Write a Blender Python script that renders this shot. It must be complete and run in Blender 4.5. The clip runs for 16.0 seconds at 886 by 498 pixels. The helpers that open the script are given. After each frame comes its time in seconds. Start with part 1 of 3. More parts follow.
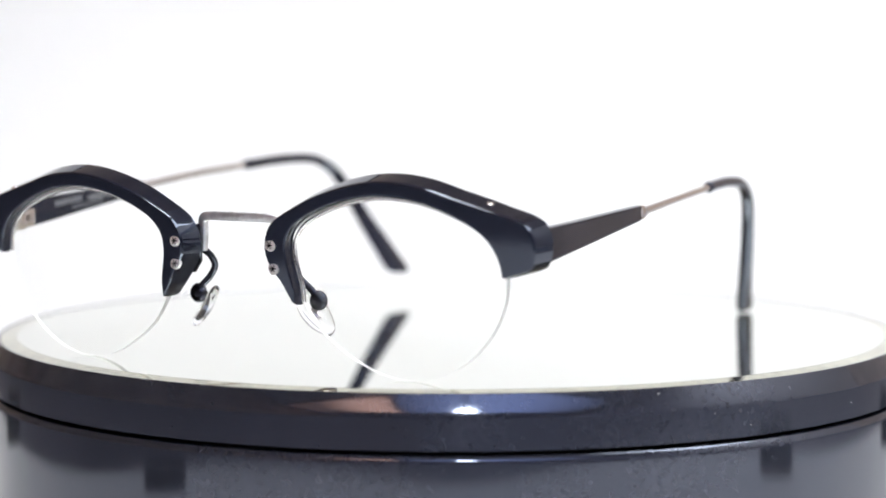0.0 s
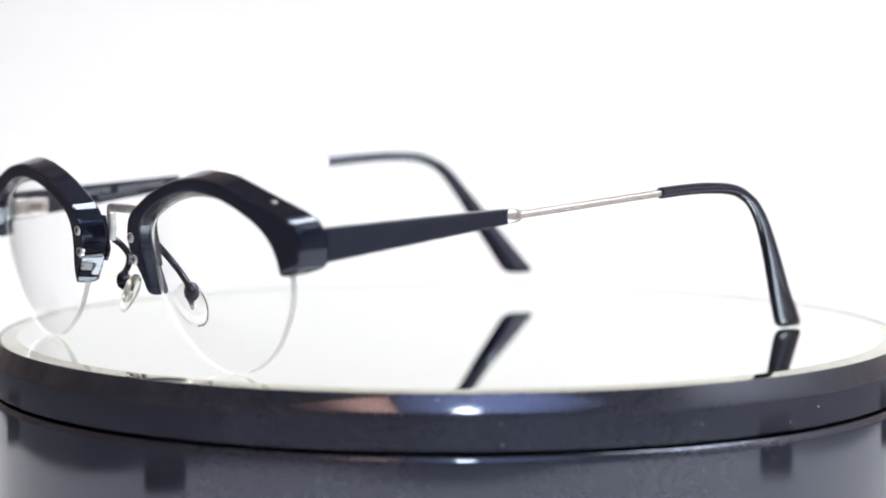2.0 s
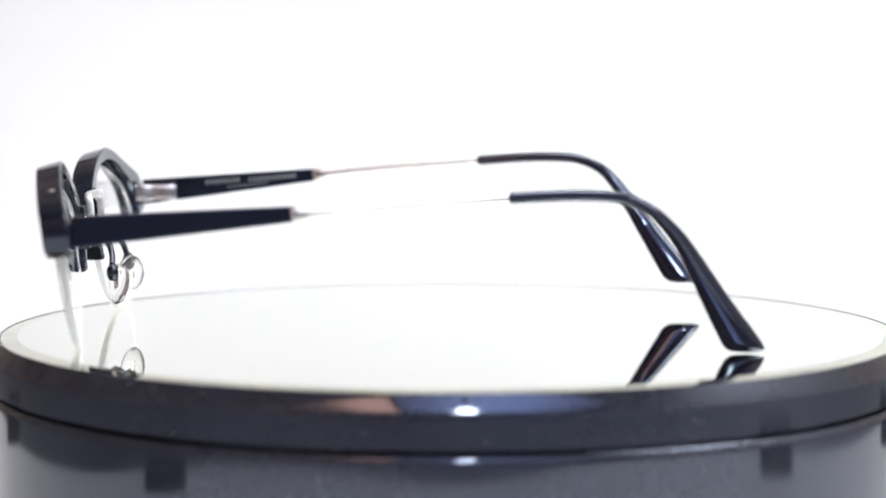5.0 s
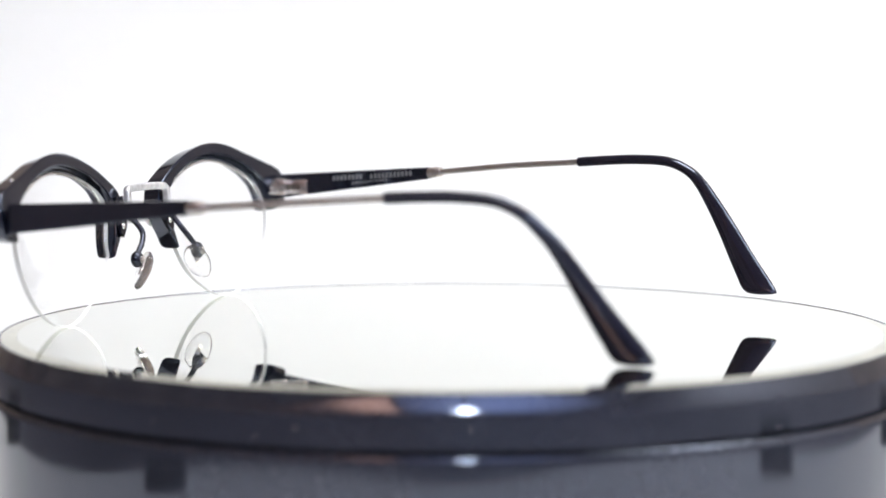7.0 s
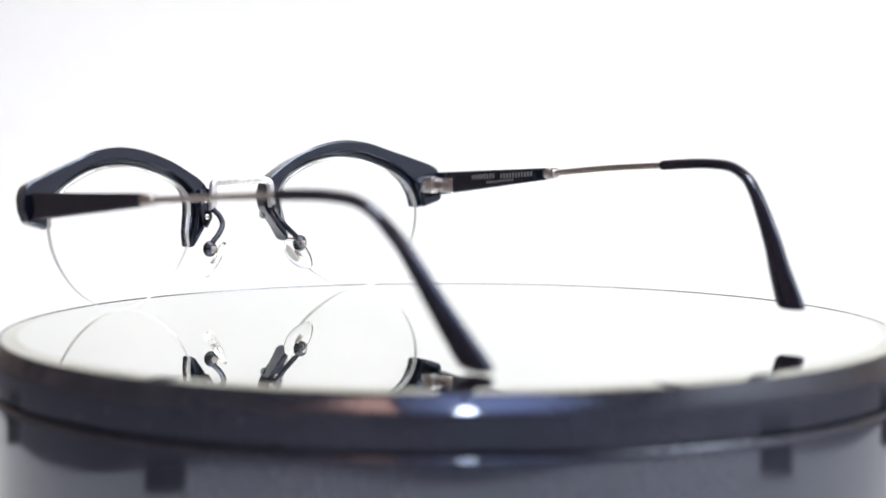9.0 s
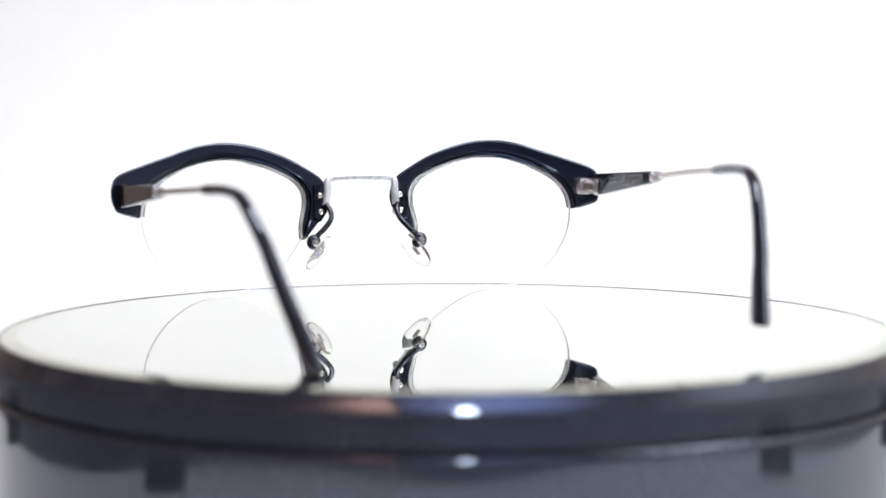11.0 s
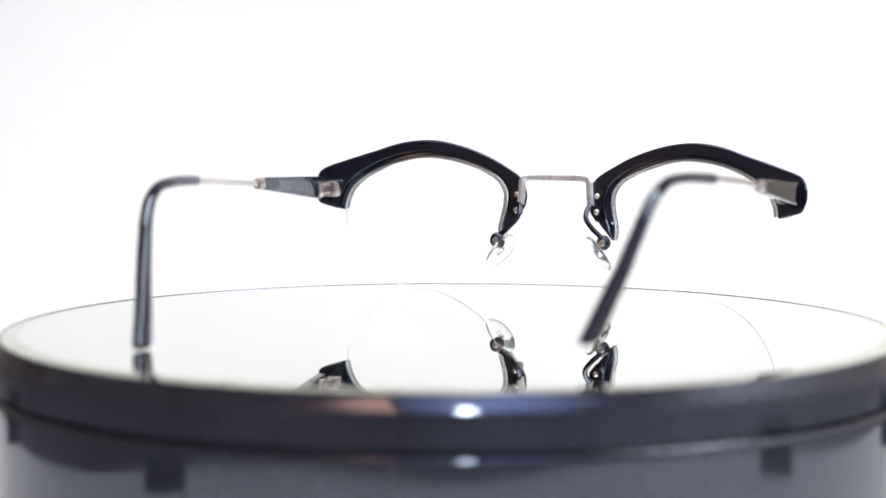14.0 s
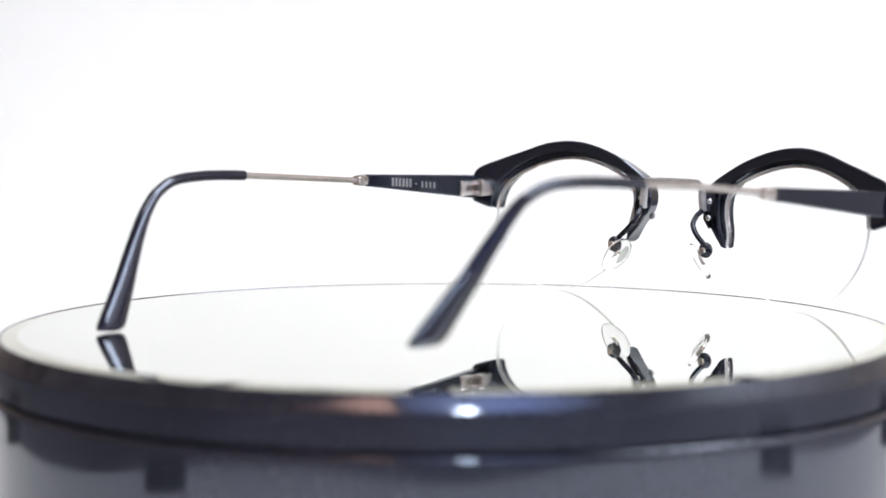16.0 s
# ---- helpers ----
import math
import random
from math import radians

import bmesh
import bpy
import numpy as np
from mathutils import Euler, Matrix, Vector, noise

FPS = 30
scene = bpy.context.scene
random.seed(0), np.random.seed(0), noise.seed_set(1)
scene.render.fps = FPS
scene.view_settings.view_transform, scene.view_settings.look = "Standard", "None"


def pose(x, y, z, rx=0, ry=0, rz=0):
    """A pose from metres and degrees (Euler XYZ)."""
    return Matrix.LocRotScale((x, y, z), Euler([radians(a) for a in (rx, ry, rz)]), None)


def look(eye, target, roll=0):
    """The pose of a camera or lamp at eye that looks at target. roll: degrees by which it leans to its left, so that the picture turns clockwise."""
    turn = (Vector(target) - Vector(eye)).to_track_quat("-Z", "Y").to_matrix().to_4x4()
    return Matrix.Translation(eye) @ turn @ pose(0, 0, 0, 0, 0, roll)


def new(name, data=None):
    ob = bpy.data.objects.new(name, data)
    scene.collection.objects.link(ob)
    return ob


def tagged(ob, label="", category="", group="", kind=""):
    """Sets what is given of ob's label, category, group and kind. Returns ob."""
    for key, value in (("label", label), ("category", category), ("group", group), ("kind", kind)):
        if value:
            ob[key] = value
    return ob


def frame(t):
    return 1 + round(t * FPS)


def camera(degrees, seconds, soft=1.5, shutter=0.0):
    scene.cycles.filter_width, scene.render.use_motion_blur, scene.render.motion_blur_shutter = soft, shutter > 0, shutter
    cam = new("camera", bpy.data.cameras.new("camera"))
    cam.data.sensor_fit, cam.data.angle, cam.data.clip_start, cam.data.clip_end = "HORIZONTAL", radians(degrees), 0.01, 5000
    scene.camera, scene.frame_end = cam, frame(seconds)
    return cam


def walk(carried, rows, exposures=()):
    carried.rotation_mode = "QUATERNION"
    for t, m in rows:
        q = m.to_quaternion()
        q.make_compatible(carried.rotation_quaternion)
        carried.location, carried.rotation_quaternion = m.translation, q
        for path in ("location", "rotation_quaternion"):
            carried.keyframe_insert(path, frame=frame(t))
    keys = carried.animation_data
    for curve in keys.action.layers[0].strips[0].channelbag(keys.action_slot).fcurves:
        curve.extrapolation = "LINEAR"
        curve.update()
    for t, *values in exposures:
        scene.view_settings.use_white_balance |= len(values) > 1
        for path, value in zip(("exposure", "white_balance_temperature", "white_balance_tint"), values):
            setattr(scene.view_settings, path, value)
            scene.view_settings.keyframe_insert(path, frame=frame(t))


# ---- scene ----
cam = camera(22.8155, 16.0, soft=1.7)
EYE = Vector((0.0, -0.52004, 0.06245))
YAW, DIP = radians(0.1935), radians(4.826)
AIM = EYE + Vector((-math.sin(YAW) * math.cos(DIP), math.cos(YAW) * math.cos(DIP), -math.sin(DIP)))
walk(cam, [(0.0, look(EYE, AIM)), (16.0, look(EYE, AIM))])
cam.data.dof.use_dof = True
cam.data.dof.aperture_fstop = 10.0  # focused on the bridge of the eyeglasses, below
scene.view_settings.exposure = -0.015

# heights: the mirror's face is z = 0
BOARD_Z = -0.055
DESK_Z = -0.058
FLOOR_Z = -0.80
CEIL_Z = 1.70

# ---- world and lights ----
world = bpy.data.worlds.new("dim_room_air")
scene.world = world
world.use_nodes = True
world.node_tree.nodes["Background"].inputs[0].default_value = (0.60, 0.68, 0.85, 1)
world.node_tree.nodes["Background"].inputs[1].default_value = 0.2


def area_lamp(name, m, sx, sy, watts, colour):
    data = bpy.data.lights.new(name, "AREA")
    data.shape, data.size, data.size_y = "RECTANGLE", sx, sy
    data.energy, data.color = watts, colour
    ob = new(name, data)
    ob.matrix_world = m
    return ob


# assumed key light above the turntable, never in view
SOFTBOX = Vector((0.10, 0.05, 0.80))
area_lamp("softbox_light", look(SOFTBOX, (0.03, 0.11, 0.0)), 0.36, 0.30, 4.6, (0.97, 0.975, 0.98))
# extra light added to whiten the backdrop
area_lamp("backdrop_light", look((0.0, -0.10, 0.86), (0.0, 0.46, 0.15)), 0.55, 0.16, 1.9, (1.0, 0.97, 0.92))


# ---- materials ----
def material(name, colour, rough=0.5, metal=0.0, grain=0.0, grain_scale=400.0, stain=0.0, stain_scale=25.0,
             bump=0.0, coat=0.0, spec=0.5, rough_var=0.0):
    mat = bpy.data.materials.new(name)
    mat.use_nodes = True
    nt = mat.node_tree
    bsdf = nt.nodes["Principled BSDF"]
    bsdf.inputs["Roughness"].default_value = rough
    bsdf.inputs["Metallic"].default_value = metal
    bsdf.inputs["Specular IOR Level"].default_value = spec
    bsdf.inputs["Coat Weight"].default_value = coat
    bsdf.inputs["Coat Roughness"].default_value = 0.05
    bsdf.inputs["Base Color"].default_value = (*colour, 1)
    coord = nt.nodes.new("ShaderNodeTexCoord")
    fine = nt.nodes.new("ShaderNodeTexNoise")
    fine.inputs["Scale"].default_value, fine.inputs["Detail"].default_value = grain_scale, 4
    wide = nt.nodes.new("ShaderNodeTexNoise")
    wide.inputs["Scale"].default_value, wide.inputs["Detail"].default_value = stain_scale, 3
    nt.links.new(coord.outputs["Object"], fine.inputs["Vector"])
    nt.links.new(coord.outputs["Object"], wide.inputs["Vector"])
    if grain or stain:
        last = None
        for tex, amount in ((fine, grain), (wide, stain)):
            ramp = nt.nodes.new("ShaderNodeMapRange")
            ramp.inputs["From Min"].default_value, ramp.inputs["From Max"].default_value = 0.3, 0.7
            ramp.inputs["To Min"].default_value, ramp.inputs["To Max"].default_value = 1 - amount, 1 + amount
            nt.links.new(tex.outputs["Fac"], ramp.inputs["Value"])
            if last is None:
                last = ramp.outputs["Result"]
            else:
                mul = nt.nodes.new("ShaderNodeMath")
                mul.operation = "MULTIPLY"
                nt.links.new(last, mul.inputs[0])
                nt.links.new(ramp.outputs["Result"], mul.inputs[1])
                last = mul.outputs[0]
        scale = nt.nodes.new("ShaderNodeVectorMath")
        scale.operation = "SCALE"
        scale.inputs[0].default_value = colour
        nt.links.new(last, scale.inputs["Scale"])
        nt.links.new(scale.outputs["Vector"], bsdf.inputs["Base Color"])
    if rough_var:
        rr = nt.nodes.new("ShaderNodeMapRange")
        rr.inputs["From Min"].default_value, rr.inputs["From Max"].default_value = 0.3, 0.7
        rr.inputs["To Min"].default_value, rr.inputs["To Max"].default_value = max(rough - rough_var, 0.01), rough + rough_var
        nt.links.new(wide.outputs["Fac"], rr.inputs["Value"])
        nt.links.new(rr.outputs["Result"], bsdf.inputs["Roughness"])
    if bump:
        bp = nt.nodes.new("ShaderNodeBump")
        bp.inputs["Strength"].default_value, bp.inputs["Distance"].default_value = bump, 0.0002
        nt.links.new(fine.outputs["Fac"], bp.inputs["Height"])
        nt.links.new(bp.outputs["Normal"], bsdf.inputs["Normal"])
    return mat


def clear(name, ior, rough=0.0, tint=(1, 1, 1)):
    mat = material(name, tint, rough)
    bsdf = mat.node_tree.nodes["Principled BSDF"]
    bsdf.inputs["Transmission Weight"].default_value = 1.0
    bsdf.inputs["IOR"].default_value = ior
    return mat


def glowing(name, colour, strength):
    mat = material(name, (0.8, 0.8, 0.8), 0.5)
    bsdf = mat.node_tree.nodes["Principled BSDF"]
    bsdf.inputs["Emission Color"].default_value = (*colour, 1)
    bsdf.inputs["Emission Strength"].default_value = strength
    return mat


def fading_glow(name, colour, strength, middle, reach):
    """A diffuser brightest at its middle, faded along x so its reflection ends softly."""
    mat = glowing(name, colour, strength)
    nt = mat.node_tree
    coord, split = nt.nodes.new("ShaderNodeTexCoord"), nt.nodes.new("ShaderNodeSeparateXYZ")
    off, away, fade = nt.nodes.new("ShaderNodeMath"), nt.nodes.new("ShaderNodeMath"), nt.nodes.new("ShaderNodeMapRange")
    off.operation, off.inputs[1].default_value, away.operation = "SUBTRACT", middle, "ABSOLUTE"
    fade.interpolation_type = "SMOOTHSTEP"
    fade.inputs["From Min"].default_value, fade.inputs["From Max"].default_value = 0.0, reach
    fade.inputs["To Min"].default_value, fade.inputs["To Max"].default_value = strength, 0.12 * strength
    nt.links.new(coord.outputs["Object"], split.inputs[0])
    nt.links.new(split.outputs["X"], off.inputs[0])
    nt.links.new(off.outputs[0], away.inputs[0])
    nt.links.new(away.outputs[0], fade.inputs["Value"])
    nt.links.new(fade.outputs["Result"], nt.nodes["Principled BSDF"].inputs["Emission Strength"])
    return mat


ACETATE = material("black_acetate", (0.009, 0.0105, 0.019), 0.05, grain=0.05, grain_scale=900, stain=0.08, stain_scale=60, rough_var=0.02)
SLEEVE = material("black_temple_sleeve", (0.014, 0.012, 0.022), 0.055, grain=0.05, grain_scale=900, stain=0.08, stain_scale=80, rough_var=0.025)
for gloss in (ACETATE, SLEEVE):
    gloss.node_tree.nodes["Principled BSDF"].inputs["IOR"].default_value = 1.80
    gloss.node_tree.nodes["Principled BSDF"].inputs["Specular Tint"].default_value = (0.70, 0.79, 1.0, 1)
SILVER = material("polished_silver_wire", (0.93, 0.92, 0.91), 0.22, metal=1.0, grain=0.05, stain=0.06, stain_scale=200, rough_var=0.06)
SCREW = material("satin_nickel_screw", (0.95, 0.94, 0.93), 0.55, metal=1.0, grain=0.2, grain_scale=1500, bump=0.5)
WIRE = material("brushed_silver_wire", (0.78, 0.74, 0.72), 0.27, metal=1.0, grain=0.04, stain=0.05, stain_scale=200)
PEWTER = material("engraved_pewter_bridge", (0.86, 0.86, 0.88), 0.48, metal=1.0, grain=0.14, grain_scale=700, stain=0.15, stain_scale=200, bump=0.6)
GUNMETAL = material("dark_gunmetal", (0.055, 0.058, 0.075), 0.20, metal=1.0, grain=0.2, stain=0.2, stain_scale=200, rough_var=0.08)
# darker metal tone standing for the shade inside the hinge slots
SLOT_SHADE = material("shaded_nickel", (0.34, 0.30, 0.28), 0.4, metal=1.0, grain=0.1)
LENS = clear("clear_demo_lens", 1.22)
LENS_EDGE = material("frosted_lens_edge", (0.94, 0.95, 0.94), 0.5, grain=0.04)
LENS_EDGE.node_tree.nodes["Principled BSDF"].inputs["Transmission Weight"].default_value = 0.3
PADS = clear("clear_silicone", 1.22, 0.06, (0.99, 0.99, 0.99))
PADS.node_tree.nodes["Principled BSDF"].inputs["Transmission Weight"].default_value = 0.97
PRINT = material("pale_grey_print", (0.22, 0.225, 0.24), 0.6, grain=0.35, grain_scale=2500)
MIRROR = material("silvered_mirror", (0.795, 0.815, 0.745), 0.004, metal=1.0, grain=0.004, stain=0.006, stain_scale=12)
BEVEL = material("bevelled_glass_edge", (0.58, 0.57, 0.43), 0.04, metal=1.0, grain=0.2, grain_scale=500, stain=0.2, stain_scale=60, rough_var=0.05)
LACQUER = material("midnight_blue_lacquer", (0.026, 0.028, 0.038), 0.075, grain=0.15, grain_scale=700, stain=0.25, stain_scale=30, bump=0.01, rough_var=0.02)
LACQUER.node_tree.nodes["Principled BSDF"].inputs["IOR"].default_value = 1.93
LACQUER.node_tree.nodes["Principled BSDF"].inputs["Specular Tint"].default_value = (0.74, 0.81, 1.0, 1)
GAP = material("black_seam", (0.01, 0.01, 0.012), 0.6)
DUST = material("pale_dust", (0.75, 0.75, 0.75), 0.8)
PAPER = material("matt_white_paper", (0.86, 0.86, 0.85), 0.75, grain=0.015, stain=0.02, stain_scale=6, bump=0.05)
DESK = material("grey_laminate_desk", (0.15, 0.15, 0.175), 0.55, grain=0.25, grain_scale=90, stain=0.3, stain_scale=5, rough_var=0.1)
FOOT_DARK = material("dark_foot", (0.03, 0.031, 0.036), 0.6, grain=0.2)
WALL = material("off_white_wall_paint", (0.76, 0.73, 0.71), 0.8, grain=0.04, stain=0.06, stain_scale=2, bump=0.1)
# tones of unseen walls, set by how the glossy parts mirror them
SLATE = material("slate_grey_wall_paint", (0.27, 0.285, 0.35), 0.8, grain=0.04, stain=0.06, stain_scale=2, bump=0.1)
BROWN_WALL = material("brown_wall_tone", (0.54, 0.44, 0.36), 0.6, grain=0.25, grain_scale=60, stain=0.3, stain_scale=3)
CEILING = material("white_ceiling_paint", (0.82, 0.81, 0.80), 0.85, grain=0.03, stain=0.04, stain_scale=2)
CARPET = material("grey_carpet", (0.21, 0.21, 0.24), 0.95, grain=0.4, grain_scale=300, stain=0.15, stain_scale=3)
STEEL = material("black_enamelled_steel", (0.03, 0.03, 0.032), 0.35, grain=0.15, stain=0.1)
LED = glowing("white_led_disc", (0.85, 0.92, 1.0), 75.0)
COOL_TUBE = fading_glow("cool_fluorescent_diffuser", (0.46, 0.57, 1.0), 3.0, 0.55, 1.6)
# glow of an unseen panel, added to lift the walls
FILL_PANEL = glowing("fill_diffuser", (0.92, 0.955, 1.0), 8.5)
WARM_TUBE = fading_glow("warm_diffuser", (1.0, 0.55, 0.38), 4.4, -0.95, 0.8)


# ---- mesh helpers ----
def part(name, bm, mat, parent=None, label="", smooth=40):
    """Links a bmesh as one mesh object under a thing or a part."""
    bmesh.ops.recalc_face_normals(bm, faces=bm.faces)
    data = bpy.data.meshes.new(name)
    bm.to_mesh(data)
    bm.free()
    data.materials.append(mat)
    if smooth:
        for p in data.polygons:
            p.use_smooth = True
        data.set_sharp_from_angle(angle=radians(smooth))
    ob = new(name, data)
    if parent is not None:
        ob.parent = parent
    if label:
        tagged(ob, label)
    return ob


def box(x0, x1, y0, y1, z0, z1, bevel=0.0, seg=2, m=None):
    bm = bmesh.new()
    bmesh.ops.create_cube(bm, size=1, matrix=Matrix.Translation(((x0 + x1) / 2, (y0 + y1) / 2, (z0 + z1) / 2))
                          @ Matrix.Diagonal((x1 - x0, y1 - y0, z1 - z0, 1)))
    if bevel:
        bmesh.ops.bevel(bm, geom=bm.edges[:], offset=bevel, segments=seg, affect="EDGES", profile=0.5)
    if m is not None:
        bmesh.ops.transform(bm, matrix=m, verts=bm.verts[:])
    return bm


def lathe(profile, seg=192, closed=False):
    """Turns a profile of (radius, height) about the z axis."""
    bm = bmesh.new()
    rings = []
    for r, z in profile:
        if r < 1e-7:
            rings.append([bm.verts.new((0, 0, z))])
        else:
            rings.append([bm.verts.new((r * math.cos(2 * math.pi * k / seg), r * math.sin(2 * math.pi * k / seg), z)) for k in range(seg)])
    loop = list(zip(rings, rings[1:])) + ([(rings[-1], rings[0])] if closed else [])
    for a, b in loop:
        for k in range(seg):
            j = (k + 1) % seg
            if len(a) == 1:
                bm.faces.new((a[0], b[k], b[j]))
            elif len(b) == 1:
                bm.faces.new((a[k], a[j], b[0]))
            else:
                bm.faces.new((a[k], a[j], b[j], b[k]))
    return bm


def smooth_path(pts, n):
    """Catmull-Rom through the points (any dimension), n samples in all."""
    p = np.array(pts, float)
    d = np.linalg.norm(np.diff(p, axis=0), axis=1)
    s = np.r_[0, np.cumsum(d)]
    tan = np.zeros_like(p)
    tan[1:-1] = (p[2:] - p[:-2]) / (s[2:] - s[:-2])[:, None]
    tan[0], tan[-1] = (p[1] - p[0]) / d[0], (p[-1] - p[-2]) / d[-1]
    out = []
    for u in np.linspace(0, s[-1], n):
        i = min(np.searchsorted(s, u, side="right") - 1, len(d) - 1)
        h = d[i]
        a = (u - s[i]) / h
        out.append((2 * a**3 - 3 * a**2 + 1) * p[i] + (a**3 - 2 * a**2 + a) * h * tan[i]
                   + (-2 * a**3 + 3 * a**2) * p[i + 1] + (a**3 - a**2) * h * tan[i + 1])
    return np.array(out)


def skin(sections, caps=True):
    """A tube through closed sections with the same number of points."""
    bm = bmesh.new()
    rings = [[bm.verts.new(v) for v in sec] for sec in sections]
    n = len(rings[0])
    for a, b in zip(rings, rings[1:]):
        for k in range(n):
            j = (k + 1) % n
            bm.faces.new((a[k], a[j], b[j], b[k]))
    if caps:
        bm.faces.new(rings[0])
        bm.faces.new(rings[-1])
    return bm


def sweep(path, wide, high, up=(0, 0, 1), power=2.0, n=20, rounded=0.0, flat=None):
    """A rod along a path: half-widths wide and high (numbers or one a sample), a superellipse in section; flat: the way its wide axis keeps to."""
    path = [Vector(p) for p in path]
    m = len(path)
    wide = [wide] * m if np.isscalar(wide) else list(wide)
    high = [high] * m if np.isscalar(high) else list(high)
    secs = []
    stations = list(range(m))

    def ring(p, t, w, h):
        t = t.normalized()
        side = (t.cross(Vector(up)) if flat is None else Vector(flat) - t * t.dot(Vector(flat))).normalized()
        top = side.cross(t).normalized()
        out = []
        for k in range(n):
            a = 2 * math.pi * (k + 0.5) / n
            c, s = math.cos(a), math.sin(a)
            out.append(p + side * (w * math.copysign(abs(c) ** (2 / power), c)) + top * (h * math.copysign(abs(s) ** (2 / power), s)))
        return out
    t0 = path[1] - path[0]
    t1 = path[-1] - path[-2]
    if rounded:
        for f in (0.25, 0.65, 0.9):
            g = math.sqrt(1 - (1 - f) ** 2)
            secs.append(ring(path[0] - t0.normalized() * rounded * (1 - f), t0, wide[0] * g, high[0] * g))
    for i in stations:
        t = path[min(i + 1, m - 1)] - path[max(i - 1, 0)]
        secs.append(ring(path[i], t, wide[i], high[i]))
    if rounded:
        for f in (0.9, 0.65, 0.25):
            g = math.sqrt(1 - (1 - f) ** 2)
            secs.append(ring(path[-1] + t1.normalized() * rounded * (1 - f), t1, wide[-1] * g, high[-1] * g))
    return skin(secs)


def disc_on(centre, normal, radius, depth, seg=20, dome=0.3):
    """A small button with a softly rounded face, proud of a surface."""
    bm = lathe([(0, depth), (radius * 0.6, depth * (1 - dome * 0.4)), (radius * 0.9, depth * (1 - dome)), (radius, 0), (radius * 0.98, -depth), (0, -depth)], seg)
    q = Vector(normal).to_track_quat("Z", "Y").to_matrix().to_4x4()
    bmesh.ops.transform(bm, matrix=Matrix.Translation(centre) @ q, verts=bm.verts[:])
    return bm


def empty(name, label, category, group=""):
    return tagged(new(name), label, category, group)


# ---- room ----
def room():
    x0, x1, y0, y1, w = -2.2, 2.4, -4.6, 1.0, 0.10
    tagged(part("floor", box(x0 - w, x1 + w, y0 - w, y1 + w, FLOOR_Z - 0.1, FLOOR_Z), CARPET, smooth=0), "grey carpeted floor of the dim room", "floor", kind="structure")
    tagged(part("ceiling", box(x0 - w, x1 + w, y0 - w, y1 + w, CEIL_Z, CEIL_Z + 0.1), CEILING, smooth=0), "plain white painted ceiling", "ceiling", kind="structure")
    # walls are assumed; brown and slate only steer the reflections
    for name, b in (("wall_north", (x0, x1, y1, y1 + w)), ("wall_south", (x0, x1, y0 - w, y0)),
                    ("wall_west", (x0 - w, x0, y0 - w, y1 + w)), ("wall_east", (x1, x1 + w, y0 - w, y1 + w))):
        mat, label = {"wall_south": (SLATE, "assumed slate-grey wall, darkened for its reflection"), "wall_east": (WALL, "plain off-white painted wall")}.get(name, (BROWN_WALL, "assumed brown wall, toned for its reflection"))
        tagged(part(name, box(*b, FLOOR_Z, CEIL_Z), mat, smooth=0), label, "wall", kind="structure")


def desk():
    d = empty("desk", "grey laminate desk under the white paper sweep", "desk")
    part("desktop", box(-0.75, 0.75, -0.80, 0.75, DESK_Z - 0.03, DESK_Z, 0.004), DESK, d)
    for x in (-0.68, 0.68):
        for y in (-0.74, 0.69):
            part("leg", box(x - 0.03, x + 0.03, y - 0.03, y + 0.03, FLOOR_Z, DESK_Z - 0.03, 0.004), DESK, d)


def paper_sweep():
    """White paper: flat under the turntable, curving up into the backdrop."""
    front, corner = -0.303, 0.20
    prof = [(front + corner * (1 - math.cos(a)), 0.0) for a in np.linspace(0.06, math.pi / 2, 24)] + [(y, 0.0) for y in np.linspace(-0.1, 0.26, 6)]
    r = 0.22
    for a in np.linspace(0, math.pi / 2, 18)[1:]:
        prof.append((0.26 + r * math.sin(a), r - r * math.cos(a)))
    prof += [(0.48, z) for z in np.linspace(0.26, 0.36, 4)]
    n = len(prof)
    t = 0.0026
    grid = []
    for i, (y, z) in enumerate(prof):
        a, b = prof[max(i - 1, 0)], prof[min(i + 1, n - 1)]
        ty, tz = b[0] - a[0], b[1] - a[1]
        ln = math.hypot(ty, tz)
        ny, nz = tz / ln, -ty / ln
        inset = corner - math.sqrt(max(corner**2 - max(front + corner - y, 0) ** 2, 0))
        grid.append([(x, y + o * ny, BOARD_Z + z + o * nz) for x in (-0.258 + inset, 0.292 - inset) for o in (0, t)])
    secs = [[g[0], g[2], g[3], g[1]] for g in grid]
    s = part("paper_sweep", skin(secs), PAPER)
    tagged(s, "seamless white paper sweep with rounded front corners, curving up behind", "photo backdrop")


def backdrop_stand():
    s = empty("backdrop_stand", "black steel stand holding the white paper backdrop", "backdrop stand")
    for x in (-0.33, 0.33):
        part("post", sweep([(x, 0.50, DESK_Z + 0.012), (x, 0.50, 0.325)], 0.009, 0.009, up=(0, 1, 0)), STEEL, s)
        part("foot", box(x - 0.04, x + 0.04, 0.42, 0.58, DESK_Z, DESK_Z + 0.012, 0.003), STEEL, s)
    part("crossbar", sweep([(-0.34, 0.5, 0.318), (0.34, 0.5, 0.318)], 0.010, 0.010), STEEL, s)


